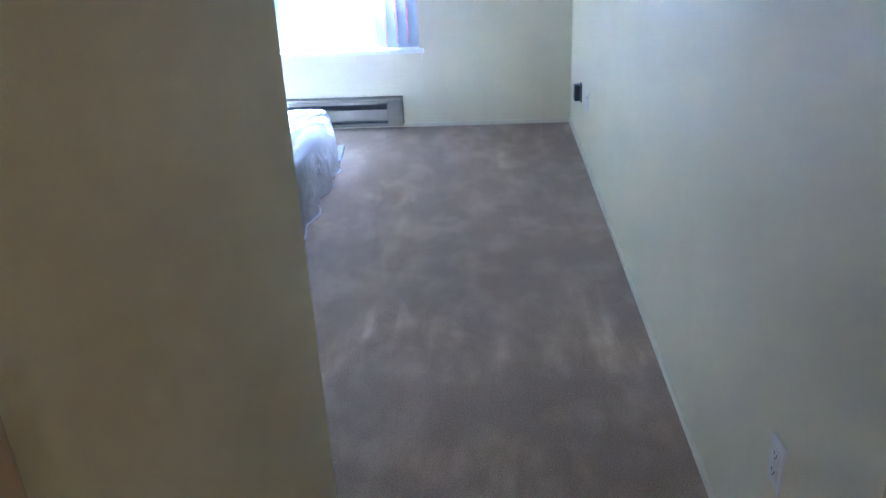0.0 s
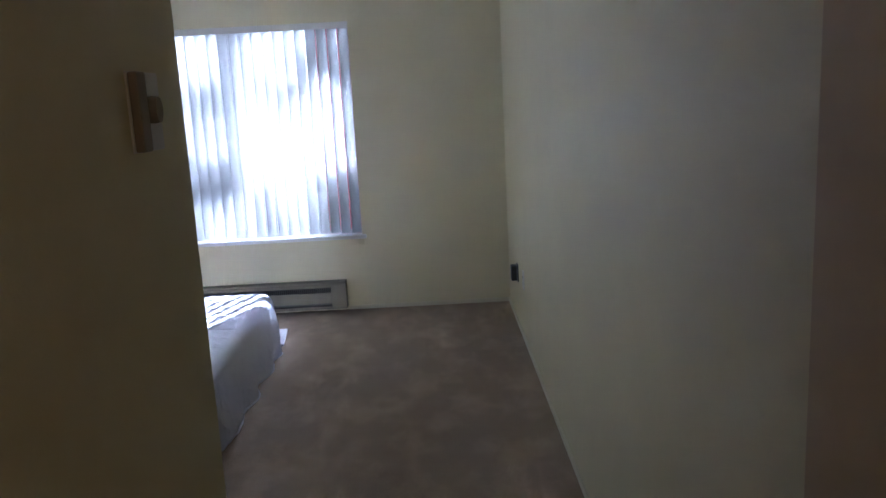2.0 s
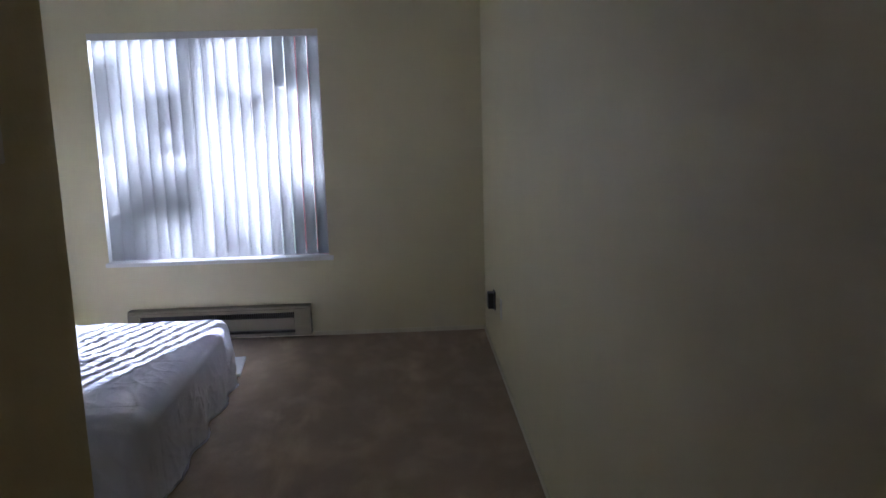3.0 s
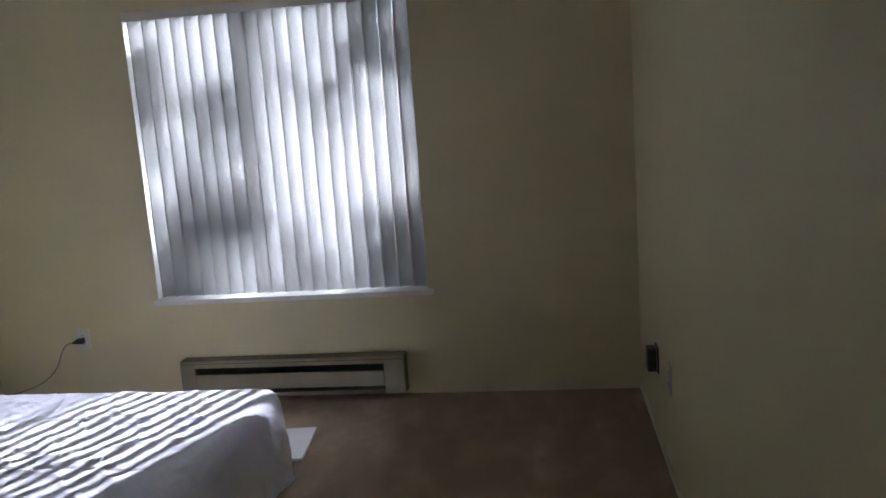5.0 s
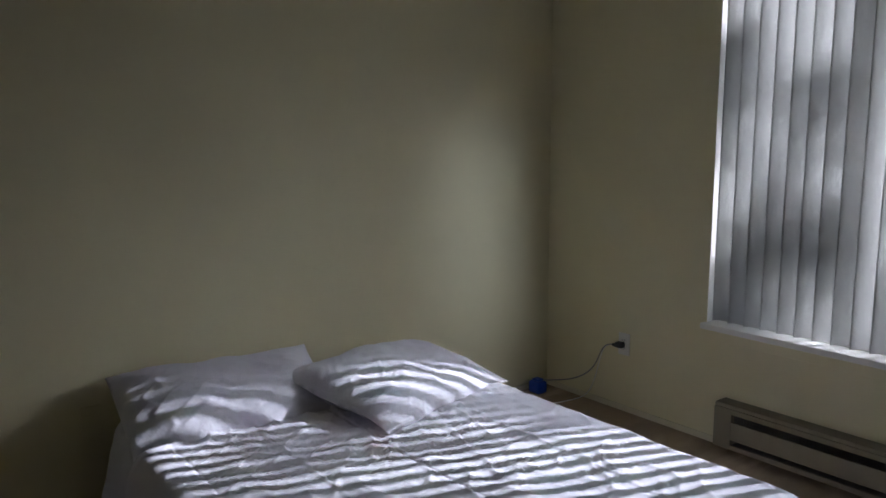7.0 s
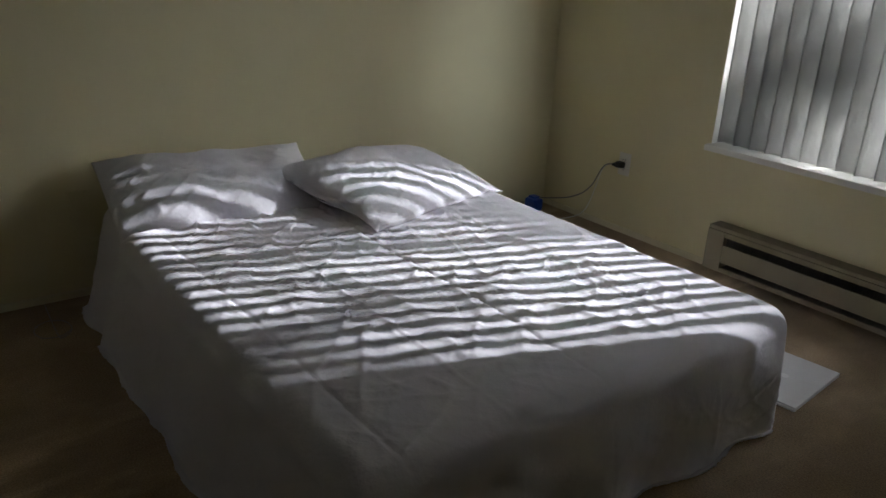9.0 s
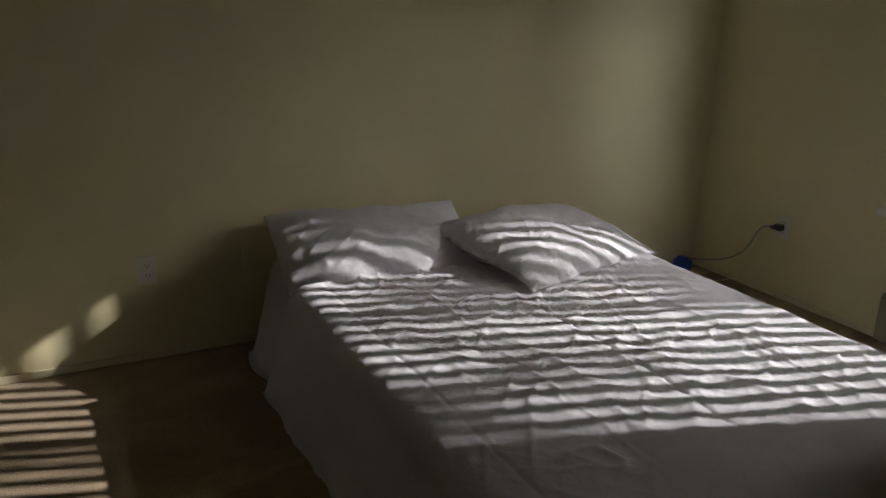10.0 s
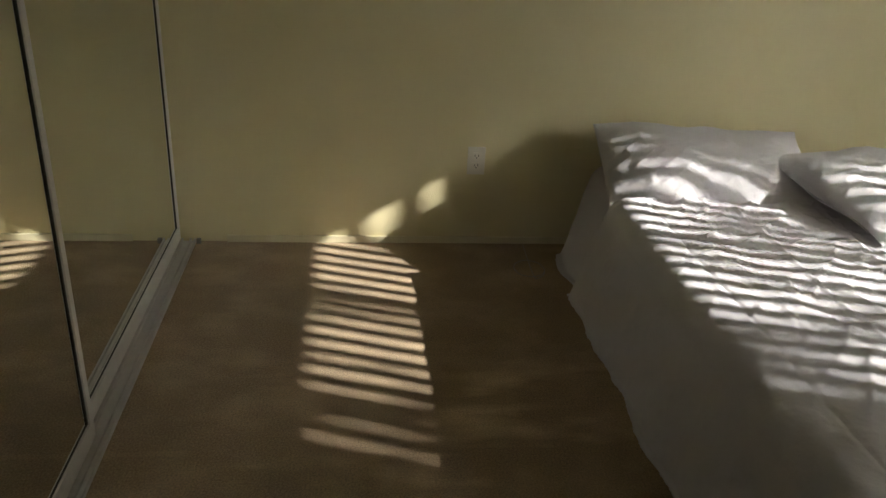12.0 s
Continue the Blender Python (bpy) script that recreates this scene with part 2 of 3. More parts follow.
structure(boxes("floor", [(WEST - 0.12, 0.12, -4.555, 0.11, -0.12, 0.0), (HALL - 0.10, 0.12, BACK - 0.12, -4.555, -0.12, 0.0)], CARPET), "worn beige cut-pile carpet with brushed marks", "carpet")
structure(boxes("ceiling", [(WEST - 0.12, 0.12, -4.555, 0.11, TOP, TOP + 0.12), (HALL - 0.10, 0.12, BACK - 0.12, -4.555, TOP, TOP + 0.12)], CEIL), "plain off-white painted ceiling", "ceiling")
structure(boxes("wall_north", [(WEST - 0.12, WX0, 0, 0.11, 0, TOP), (WX1, 0.12, 0, 0.11, 0, TOP),
                               (WX0, WX1, 0, 0.11, 0, WZ0 - 0.03), (WX0, WX1, 0, 0.11, WZ1, TOP)], WALL),
          "off-white painted wall with a window opening", "wall")
structure(boxes("wall_east", [(0, 0.12, BACK, 0, 0, TOP)], WALL), "long off-white painted wall", "wall")
structure(boxes("wall_west", [(WEST - 0.12, WEST, -4.555, 0, 0, TOP)], WALL), "off-white painted wall behind the bed", "wall")
structure(boxes("wall_closet_back", [(WEST - 0.12, HALL - 0.1, -4.555, HALL_END, 0, TOP)], WALL), "plain wall at the back of the closet", "wall")
structure(boxes("wall_closet_end", [(CLOSET_END, CLOSET_END + 0.03, HALL_END, CLOSET + 0.05, 0, TOP)], WALL), "narrow painted wall that ends the closet", "wall")
structure(boxes("wall_closet_header", [(WEST, CLOSET_END, CLOSET - 0.09, CLOSET + 0.03, 2.10, TOP)], WALL), "painted header over the closet doors", "wall")
structure(boxes("wall_hall", [(HALL - 0.1, HALL, -5.255, HALL_END, 0, TOP), (HALL - 0.1, HALL, BACK, -6.035, 0, TOP),
                              (HALL - 0.1, HALL, -6.035, -5.255, 2.04, TOP)], WALL), "off-white painted hall wall", "wall")
structure(boxes("wall_south", [(HALL - 0.1, 0.12, BACK - 0.12, BACK, 0, TOP)], WALL), "plain wall at the hall's end", "wall")


def skirting(name, sizes):
    return structure(boxes(name, sizes, SKIRT, bevel=0.003), "thin wall-coloured painted baseboard", "baseboard")


B = 0.030
skirting("baseboard_north", [(WEST + 0.011, -2.45, -0.011, -0.001, 0, B), (-1.19, -0.011, -0.011, -0.001, 0, B)])
skirting("baseboard_east", [(-0.011, -0.001, -4.70, -0.001, 0, B)])
skirting("baseboard_west", [(WEST + 0.001, WEST + 0.011, -3.80, -0.001, 0, B)])
skirting("baseboard_hall", [(HALL + 0.001, HALL + 0.011, -5.19, HALL_END, 0, B)])


# ---- window ----
def window():
    w = structure(new("window_1"), "aluminium sliding window behind vertical blinds", "window")
    y0, y1 = 0.080, 0.108
    f = 0.020
    boxes("window_frame", [(WX0, WX0 + f, y0, y1, WZ0, WZ1), (WX1 - 0.007, WX1, y0, y1, WZ0, WZ1),
                           (WX0 + f, WX1 - 0.007, y0, y1, WZ0, WZ0 + f), (WX0 + f, WX1 - 0.007, y0, y1, WZ1 - f, WZ1)], ALU, w)
    mid = (WX0 + WX1) / 2 - 0.125
    boxes("mullion", [(mid - 0.028, mid + 0.028, y0 + 0.004, y1 - 0.004, WZ0 + f, WZ1 - f)], ALU, w)
    for a, b in ((WX0 + f, mid - 0.028), (mid + 0.028, WX1 - 0.007)):
        g = boxes("pane", [(a, b, 0.093, 0.097, WZ0 + f, WZ1 - f)], GLASS, w, "clear glass")
        g.visible_shadow = False
    # painted reveal and sill
    boxes("reveal", [(WX0, WX0 + 0.002, 0.001, y0, WZ0, WZ1), (WX1 - 0.002, WX1, 0.001, y0, WZ0, WZ1)], TRIM, w, "white painted reveal")
    bm = bmesh.new()
    box(bm, WX0 - 0.012, WX1 + 0.030, -0.036, y0, WZ0 - 0.028, WZ0, bevel=0.006)
    part("window_sill", bm, TRIM, w, "white painted projecting sill")
    bm = bmesh.new()
    box(bm, WX0 + 0.004, WX1 + 0.016, -0.014, -0.001, WZ0 - 0.075, WZ0 - 0.028, bevel=0.003)
    part("apron", bm, WALL, w, "painted apron moulding under the sill")


def blinds():
    b = thing("vertical_blind", "white translucent vinyl vertical blind, slightly open", "window blind", at=(0, 0, 0))
    boxes("headrail", [(WX0 + 0.006, WX1 - 0.006, 0.020, 0.065, WZ1 - 0.026, WZ1 - 0.003)], ALU, b, bevel=0.003)
    boxes("valance", [(WX0 + 0.003, WX1 - 0.003, -0.001, 0.005, WZ1 - 0.046, WZ1 - 0.002)], PLASTIC, b, "ivory vinyl valance strip", bevel=0.002)
    n, wide, zlow, zhigh = 19, 0.089, WZ0 + 0.010, WZ1 - 0.032
    step = 0.0769
    verts, faces = [], []
    seg, row = 10, 11
    for lift in (0.0005, -0.0005):                  # white outer skin, inner skin with shade put into its colour
        for z in (zlow, zhigh):
            for k in range(seg + 1):
                u = k / seg - 0.5
                verts.append((u * wide, 0.0065 * (1 - 4 * u * u) + lift, z))
    for k in range(seg):
        faces.append((k + 1, k, row + k, row + k + 1))
        faces.append((2 * row + k, 2 * row + k + 1, 3 * row + k + 1, 3 * row + k))
    faces += [(0, 2 * row, 3 * row, row), (seg, row + seg, 3 * row + seg, 2 * row + seg)]
    me = bpy.data.meshes.new("vane")
    me.from_pydata(verts, [], faces)
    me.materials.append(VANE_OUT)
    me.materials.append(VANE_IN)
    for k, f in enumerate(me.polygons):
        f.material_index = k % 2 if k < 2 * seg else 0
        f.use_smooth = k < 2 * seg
    for k in range(n):
        v = new("vane", me)
        v.parent = b
        x = WX0 + 0.054 + k * step
        v.matrix_basis = pose(x, 0.040, 0, 0, 0, VANE_TURN + random.uniform(-0.8, 0.8))
        bm = bmesh.new()
        box(bm, x - 0.006, x + 0.006, 0.034, 0.046, zhigh - 0.012, zhigh + 0.016, bevel=0.002)
        part("clip", bm, PLASTIC, b)


VANE_TURN = 45.0
window()
blinds()


# ---- baseboard heater ----
def heater():
    h = thing("baseboard_heater", "long beige enamelled electric baseboard heater on the wall", "heater", at=(-1.812, 0, 0))
    h.scale = (1.0, 1.35, 1.15)
    x0, x1, d = -0.611, 0.611, -0.068
    bm = bmesh.new()
    box(bm, x0, x1, d + 0.012, -0.002, 0.030, 0.044)                 # underside
    box(bm, x0 + 0.002, x1 - 0.002, -0.020, -0.002, 0.044, 0.200)    # back plate
    part("back", bm, DARK, h, "dark heater inside")
    boxes("top_cover", [(x0, x1, d + 0.004, -0.003, 0.188, 0.203)], ENAMEL, h, bevel=0.004)
    boxes("front_panel", [(x0 + 0.085, x1 - 0.110, d, d + 0.010, 0.066, 0.136)], ENAMEL, h, bevel=0.003)
    boxes("top_lip", [(x0 + 0.085, x1 - 0.110, d, d + 0.008, 0.168, 0.188)], ENAMEL, h, bevel=0.002)
    boxes("bottom_lip", [(x0 + 0.085, x1 - 0.110, d, d + 0.008, 0.028, 0.046)], ENAMEL, h, bevel=0.002)
    boxes("end_cap", [(x0, x0 + 0.085, d, -0.003, 0.026, 0.188)], ENAMEL, h, bevel=0.004)
    boxes("end_cap", [(x1 - 0.110, x1, d, -0.003, 0.026, 0.188)], ENAMEL, h, bevel=0.004)
    bm = bmesh.new()
    for k in range(70):
        x = x0 + 0.09 + k * (x1 - x0 - 0.21) / 69
        box(bm, x, x + 0.001, d + 0.014, -0.022, 0.060, 0.165)
    tagged(part("heating_element", bm, DARK, h), kind="stuff")


heater()


# ---- closet with sliding mirrors ----
def closet():
    t = structure(new("trim_closet_track"), "ribbed grey metal floor track of the closet", "track")
    bm = bmesh.new()
    box(bm, WEST + 0.012, CLOSET_END, CLOSET - 0.072, CLOSET + 0.036, 0.001, 0.006)
    for y in (0.032, 0.016, -0.016, -0.060):
        box(bm, WEST + 0.012, CLOSET_END, CLOSET + y - 0.003, CLOSET + y + 0.003, 0.006, 0.018, bevel=0.001)
    part("rail", bm, TRACK, t)
    boxes("end_guide", [(WEST + 0.012, WEST + 0.030, CLOSET + 0.039, CLOSET + 0.056, 0.0, 0.020)], GREY, t, "small grey end stop", bevel=0.003)
    boxes("top_rail", [(WEST + 0.001, CLOSET_END, CLOSET - 0.07, CLOSET + 0.03, 2.07, 2.098)], TRACK, t)

    def door(x0, x1, y):
        d = thing("mirror_door", "full-height mirrored closet sliding door in a thin aluminium frame", "mirror door", "closet doors", at=(0, 0, 0))
        s, f = 0.026, 0.020
        boxes("mirror", [(x0 + s, x1 - s, y - 0.004, y + 0.002, 0.075, 2.035)], MIRROR, d, "clear mirror glass")
        boxes("stile", [(x0, x0 + s, y - f / 2, y + f / 2, 0.020, 2.065)], ALU, d, bevel=0.004)
        boxes("stile", [(x1 - s, x1, y - f / 2, y + f / 2, 0.020, 2.065)], ALU, d, bevel=0.004)
        boxes("bottom_rail", [(x0 + s, x1 - s, y - f / 2, y + f / 2, 0.020, 0.075)], ALU, d, bevel=0.003)
        boxes("top_rail", [(x0 + s, x1 - s, y - f / 2, y + f / 2, 2.035, 2.065)], ALU, d, bevel=0.003)
        for a, b in ((x0 + s + 0.0005, x0 + s + 0.007), (x1 - s - 0.007, x1 - s - 0.0005)):
            boxes("gasket", [(a, b, y + 0.0005, y + 0.005, 0.0765, 2.0335)], BLACK, d, "black rubber edge strip")
        boxes("gasket", [(x0 + s + 0.008, x1 - s - 0.008, y + 0.0005, y + 0.004, 0.0755, 0.079)], BLACK, d, "black rubber edge strip")
        boxes("backing", [(x0 + s, x1 - s, y - 0.010, y - 0.005, 0.075, 2.035)], DARK, d)

    door(-3.530, -2.276, CLOSET - 0.029)
    door(-2.316, CLOSET_END - 0.004, CLOSET - 0.004)


closet()


# ---- bed ----
BED_X0, BED_X1, BED_Y0, BED_Y1, BED_Z = -3.47, -1.555, -2.430, -0.955, 0.388


def bed():
    b = thing("bed", "low double mattress on a box base, made with white linen", "bed", at=(0, 0, 0))
    boxes("base", [(BED_X0, BED_X1 - 0.06, BED_Y0 + 0.06, BED_Y1 - 0.06, 0.001, 0.19)], BASE, b, bevel=0.02)
    boxes("mattress", [(BED_X0, BED_X1 - 0.012, BED_Y0 + 0.060, BED_Y1 - 0.018, 0.192, BED_Z - 0.030)], SHEET, b, "white fitted sheet over a mattress", bevel=0.06)


def ridge(x, y, stretch, turn, scale, seed, sharp):
    """Thin creases that run along one direction."""
    c, sn = math.cos(turn), math.sin(turn)
    u, v = x * c + y * sn, y * c - x * sn
    n = noise.noise(Vector((u * scale / stretch, v * scale, seed)) + 0.35 * noise.noise_vector(Vector((x * 3, y * 3, seed))))
    return (1 - min(1.0, abs(n) * 2.2)) ** sharp


def wrinkle(x, y):
    """Soft swells and sharp creases of a slept-in sheet."""
    v = Vector((x, y, 0.0))
    w = 0.007 * noise.noise(v * 2.3) + 0.0050 * noise.noise(v * 5.5 + Vector((3, 1, 0))) + 0.0025 * noise.noise(v * 13.0)
    patch = 0.5 + 0.5 * noise.noise(v * 1.7 + Vector((8, 2, 1)))
    w += 0.0100 * patch * ridge(x, y, 3.0, 0.35, 5.0, 2.0, 3)
    w += 0.0090 * (1 - patch) * ridge(x, y, 3.5, 1.9, 6.0, 5.0, 3)
    w += 0.0065 * ridge(x, y, 2.2, -0.7, 9.0, 9.0, 4)
    w += 0.0030 * ridge(x, y, 2.5, 0.9, 15.0, 14.0, 4) + 0.0022 * ridge(x, y, 3.0, 2.5, 20.0, 17.0, 4)
    w += 0.0012 * patch * ridge(x, y, 3.0, 1.4, 32.0, 21.0, 3)
    for fold, strength in ((-2.31, -0.006), (-2.02, 0.004), (-1.72, -0.006), (-1.30, 0.004)):     # creases from being folded
        w += strength * math.exp(-((y - fold - 0.03 * noise.noise(Vector((x * 1.5, fold, 0)))) / 0.006) ** 2)
    return w


def drape(x, y, x0, x1, y0, y1, z, rc=0.07, flare=0.11, seed=0.0, lift=0.004, hang=0.43):
    """Where a point of a flat cloth ends up when the cloth hangs over a box with rounded edges."""
    qx, qy = min(max(x, x0), x1 - rc), min(max(y, y0 + rc), y1 - rc)
    dx, dy = x - qx, y - qy
    d = math.hypot(dx, dy)
    calm = 0.35 + 0.65 * min(1.0, max(0.0, min(x1 - x, y1 - y, y - y0)) / 0.28)     # drawn tight towards the edges
    if d < 1e-6:
        return (x, y, z + lift + calm * wrinkle(x, y))
    nx, ny = dx / d, dy / d
    d = min(d, hang)
    r = rc
    bend = min(d / r, math.pi / 2)
    out, drop = r * math.sin(bend), r * (1 - math.cos(bend))
    rest = max(0.0, d - r * math.pi / 2)
    along = qx * ny * ny * 1.0 + qy * nx * nx + math.atan2(ny, nx) * 0.35
    fold = noise.noise(Vector((along * 5.0, seed, rest * 0.8))) * 0.55 + 0.30 * math.sin(along * 17 + seed + 2.0 * noise.noise(Vector((along * 2, seed, 9))))
    corner = min(abs(nx), abs(ny)) * 1.4
    out += rest * flare * (1 - 0.65 * max(0.0, nx)) * (1 - 0.75 * corner) + fold * rest * (0.10 + 0.05 * max(0.0, nx) + 0.03 * corner)
    drop += rest * (0.985 - 0.06 * corner)
    pz = z - drop
    if pz < 0.012:
        out += (0.012 - pz) * 0.55
        pz = 0.012 + 0.006 * abs(fold)
    w = calm * wrinkle(x, y) * (1 - 0.85 * min(1.0, corner) * min(1.0, rest * 10))
    return (qx + nx * (out + w * min(1, rest * 8) * 2.2), qy + ny * (out + w * min(1, rest * 8) * 2.2), pz + lift + w * max(0, 1 - drop / r))


def sheets():
    nu, nv = 380, 380
    xa, xb, ya, yb = -3.060, BED_X1 + 0.435, BED_Y0 - 0.435, BED_Y1 + 0.38

    def top(i, j):
        u, v = i / (nu - 1), j / (nv - 1)
        x, y = xa + (xb - xa) * u, ya + (yb - ya) * v
        x -= 0.05 * (1 - u) ** 4 * noise.noise(Vector((y * 3.1, 4.0, 0)))
        px, py, pz = drape(x, y, BED_X0 - 1, BED_X1 + 0.02, BED_Y0 - 0.01, BED_Y1 + 0.01, BED_Z - 0.006 * u, flare=0.11 + 0.12 * max(0.0, 1 - v * 4))
        if i < 6:                        # turned edge near the pillows
            pz += 0.010 * math.sin(i / 5 * math.pi)
        return px, py, pz

    s = sheet_mesh("bed_sheet", top, nu, nv, SHEET, thick=0.003)
    tagged(s, "rumpled white flat sheet draped over the bed to the carpet", "bed sheet")

    nu2, nv2 = 60, 110
    xa2, xb2, ya2, yb2 = -3.46, -2.55, BED_Y0 - 0.44, BED_Y1 + 0.30

    def under(i, j):
        u, v = i / (nu2 - 1), j / (nv2 - 1)
        y = ya2 + (yb2 - ya2) * v
        x = xa2 + (xb2 - xa2) * u
        over = max(0.0, BED_Y0 - y)
        x += over * 0.34 * (1 - u)       # the hanging end is drawn towards the foot
        px, py, pz = drape(x, y, BED_X0 - 1, BED_X1, BED_Y0 + 0.055, BED_Y1 - 0.010, BED_Z - 0.010, flare=0.38, seed=4.0, lift=0.0)
        pz = max(pz, 0.02 + 0.02 * (1 - u))
        if u > 0.45:                     # tucked in behind the top sheet
            py += 0.10 * over * (u - 0.45)
        return px, py, pz

    f = sheet_mesh("under_sheet", under, nu2, nv2, SHEET, thick=0.003)
    tagged(f, "white cotton under-sheet hanging loose at the bed's head", "bed sheet")


def pillow(label, centre, axes, half_l, half_w, puff, seed):
    """A soft pillow in a case: long half axis, short half axis, thickness; the axes are unit vectors."""
    ex, ey = Vector(axes[0]).normalized(), Vector(axes[1]).normalized()
    ez = ex.cross(ey).normalized()
    ey = ez.cross(ex)
    nu, nv = 120, 84
    verts, faces = [], []
    for side in (1, -1):
        for i in range(nu):
            for j in range(nv):
                u, v = 2 * i / (nu - 1) - 1, 2 * j / (nv - 1) - 1
                edge = max(0.0, (1 - abs(u) ** 3.0) * (1 - abs(v) ** 2.6))
                t = puff * edge ** 0.60
                pinch_u = 1 - 0.085 * (1 - v * v) * u * u
                pinch_v = 1 - 0.10 * (1 - u * u) * v * v
                n3 = Vector((u * 2.2, v * 1.7, seed + side))
                crease = 0.012 * noise.noise(n3 * 1.4) + 0.003 * noise.noise(n3 * 3.5)
                crease += 0.006 * ridge(u, v, 2.6, 0.9 + seed, 2.6, seed, 3) * (0.35 + abs(u)) + 0.004 * ridge(u, v, 3.0, 2.3, 3.4, seed + 3, 3) * (0.3 + 0.7 * abs(v))
                crease += 0.007 * ridge(u, v, 4.0, 1.1 + 0.3 * u, 5.5, seed + 6, 3) * max(0.0, 0.1 - u) + 0.0018 * ridge(u, v, 3.0, 0.6, 11.0, seed + 9, 3)
                t = t * (0.92 if side > 0 else 0.45) + (crease * (0.3 + edge) if side > 0 else 0)
                soft = 1 + 0.025 * (u * v) ** 4
                p = Vector(centre) + ex * (u * half_l * pinch_v * soft) + ey * (v * half_w * pinch_u * soft) + ez * (t * side)
                p += ez * 0.026 * noise.noise(Vector((u * 1.3, v * 1.3, seed + 7))) + ey * 0.022 * v * noise.noise(Vector((u * 2.3, seed, 3.0)))
                verts.append(p)
    base = nu * nv
    for s in (0, 1):
        for i in range(nu - 1):
            for j in range(nv - 1):
                q = (s * base + i * nv + j, s * base + (i + 1) * nv + j, s * base + (i + 1) * nv + j + 1, s * base + i * nv + j + 1)
                faces.append(q if s == 0 else q[::-1])
    me = bpy.data.meshes.new("pillow")
    me.from_pydata(verts, [], faces)
    bm = bmesh.new()
    bm.from_mesh(me)
    bmesh.ops.remove_doubles(bm, verts=bm.verts, dist=0.0008)
    bm.to_mesh(me)
    bm.free()
    me.materials.append(PILLOW)
    me.shade_smooth()
    ob = new("pillow", me)
    return tagged(ob, label, "pillow", "pillows on the bed")


bed()
sheets()
pillow("plump white pillow propped against the wall at the bed's head", (-3.235, -2.015, 0.448), ((0.06, 0.70, 0.0), (-0.36, 0.02, 0.150)), 0.385, 0.225, 0.092, 1.0)
pillow("plump white pillow lying askew over its neighbour", (-3.045, -1.380, 0.440), ((-0.19, 0.685, -0.030), (-0.54, -0.13, 0.085)), 0.385, 0.285, 0.104, 5.0)


# ---- outlets and small things ----
def outlet(name, label, m, cover=PLASTIC):
    o = tagged(new(name), label, "outlet", "wall outlets")
    o.matrix_basis = m
    boxes("cover_plate", [(-0.035, 0.035, -0.006, -0.0005, -0.057, 0.057)], cover, o, bevel=0.002)
    for z in (-0.020, 0.020):
        bm = bmesh.new()
        box(bm, -0.017, 0.017, -0.0085, -0.006, z - 0.0145, z + 0.0145, bevel=0.001)
        s = part("socket", bm, cover, o)
        bm = bmesh.new()
        for x in (-0.0065, 0.0065):
            box(bm, x - 0.0012, x + 0.0012, -0.0092, -0.0083, z - 0.002, z + 0.007)
        rod(bm, pose(0, -0.0088, z - 0.007, 90), 0.0025, 0.001, 10)
        part("slot", bm, BLACK, s)
    bm = bmesh.new()
    rod(bm, pose(0, -0.0066, 0, 90), 0.003, 0.0016, 12)
    part("screw", bm, ALU, o)
    return o


outlet("wall_outlet", "ivory double wall outlet over the carpet", pose(WEST, -2.818, 0.358, 0, 0, 90))
outlet("wall_outlet", "ivory wall outlet with a black plug in it", pose(-3.008, 0, 0.352))
outlet("wall_outlet", "ivory double wall outlet low on the hall wall", pose(0, -4.25, 0.413, 0, 0, -90))
outlet("wall_outlet", "ivory wall outlet beside a black adapter", pose(0, -0.97, 0.385, 0, 0, -90))


def blank_plate():
    o = tagged(new("wall_plate"), "wall-coloured painted blank cover plate beside the bed's head", "wall plate")
    o.matrix_basis = pose(WEST, -2.428, 0.361, 0, 0, 90)
    boxes("cover_plate", [(-0.036, 0.036, -0.006, -0.0005, -0.058, 0.058)], WALL, o, bevel=0.002)
    for z in (-0.042, 0.042):
        bm = bmesh.new()
        rod(bm, pose(0, -0.0066, z, 90), 0.003, 0.0016, 12)
        part("screw", bm, WALL, o)


blank_plate()


def adapter():
    a = thing("power_adapter", "black plug-in adapter on the wall near the corner", "adapter", at=(0, 0.065, 0.022))
    boxes("body", [(-0.046, -0.010, -0.735, -0.665, 0.288, 0.386)], BLACK, a, bevel=0.006)
    boxes("plate", [(-0.008, -0.0005, -0.740, -0.660, 0.280, 0.394)], BLACK, a, bevel=0.002)


def plug():
    p = thing("power_plug", "black plug with grey and white cords hanging from it", "plug", at=(0.013, 0, 0.030))
    boxes("plug_body", [(-3.050, -3.008, -0.046, -0.0095, 0.306, 0.336)], BLACK, p, bevel=0.008)
    boxes("plug_neck", [(-3.072, -3.049, -0.040, -0.020, 0.306, 0.322)], BLACK, p, bevel=0.006)
    cord("cord", [(-3.070, -0.030, 0.314), (-3.105, -0.034, 0.312), (-3.140, -0.040, 0.270), (-3.165, -0.050, 0.190), (-3.215, -0.06, 0.130),
                  (-3.290, -0.08, 0.085), (-3.38, -0.11, 0.06), (-3.45, -0.15, 0.05)], 0.0035, GREY, p, "thin grey cord")
    cord("cord", [(-3.085, -0.030, 0.312), (-3.125, -0.032, 0.300), (-3.150, -0.035, 0.22), (-3.175, -0.045, 0.10), (-3.195, -0.07, 0.025), (-3.21, -0.16, 0.006), (-3.25, -0.30, 0.005)],
         0.0025, WHITE, p, "thin white cord")


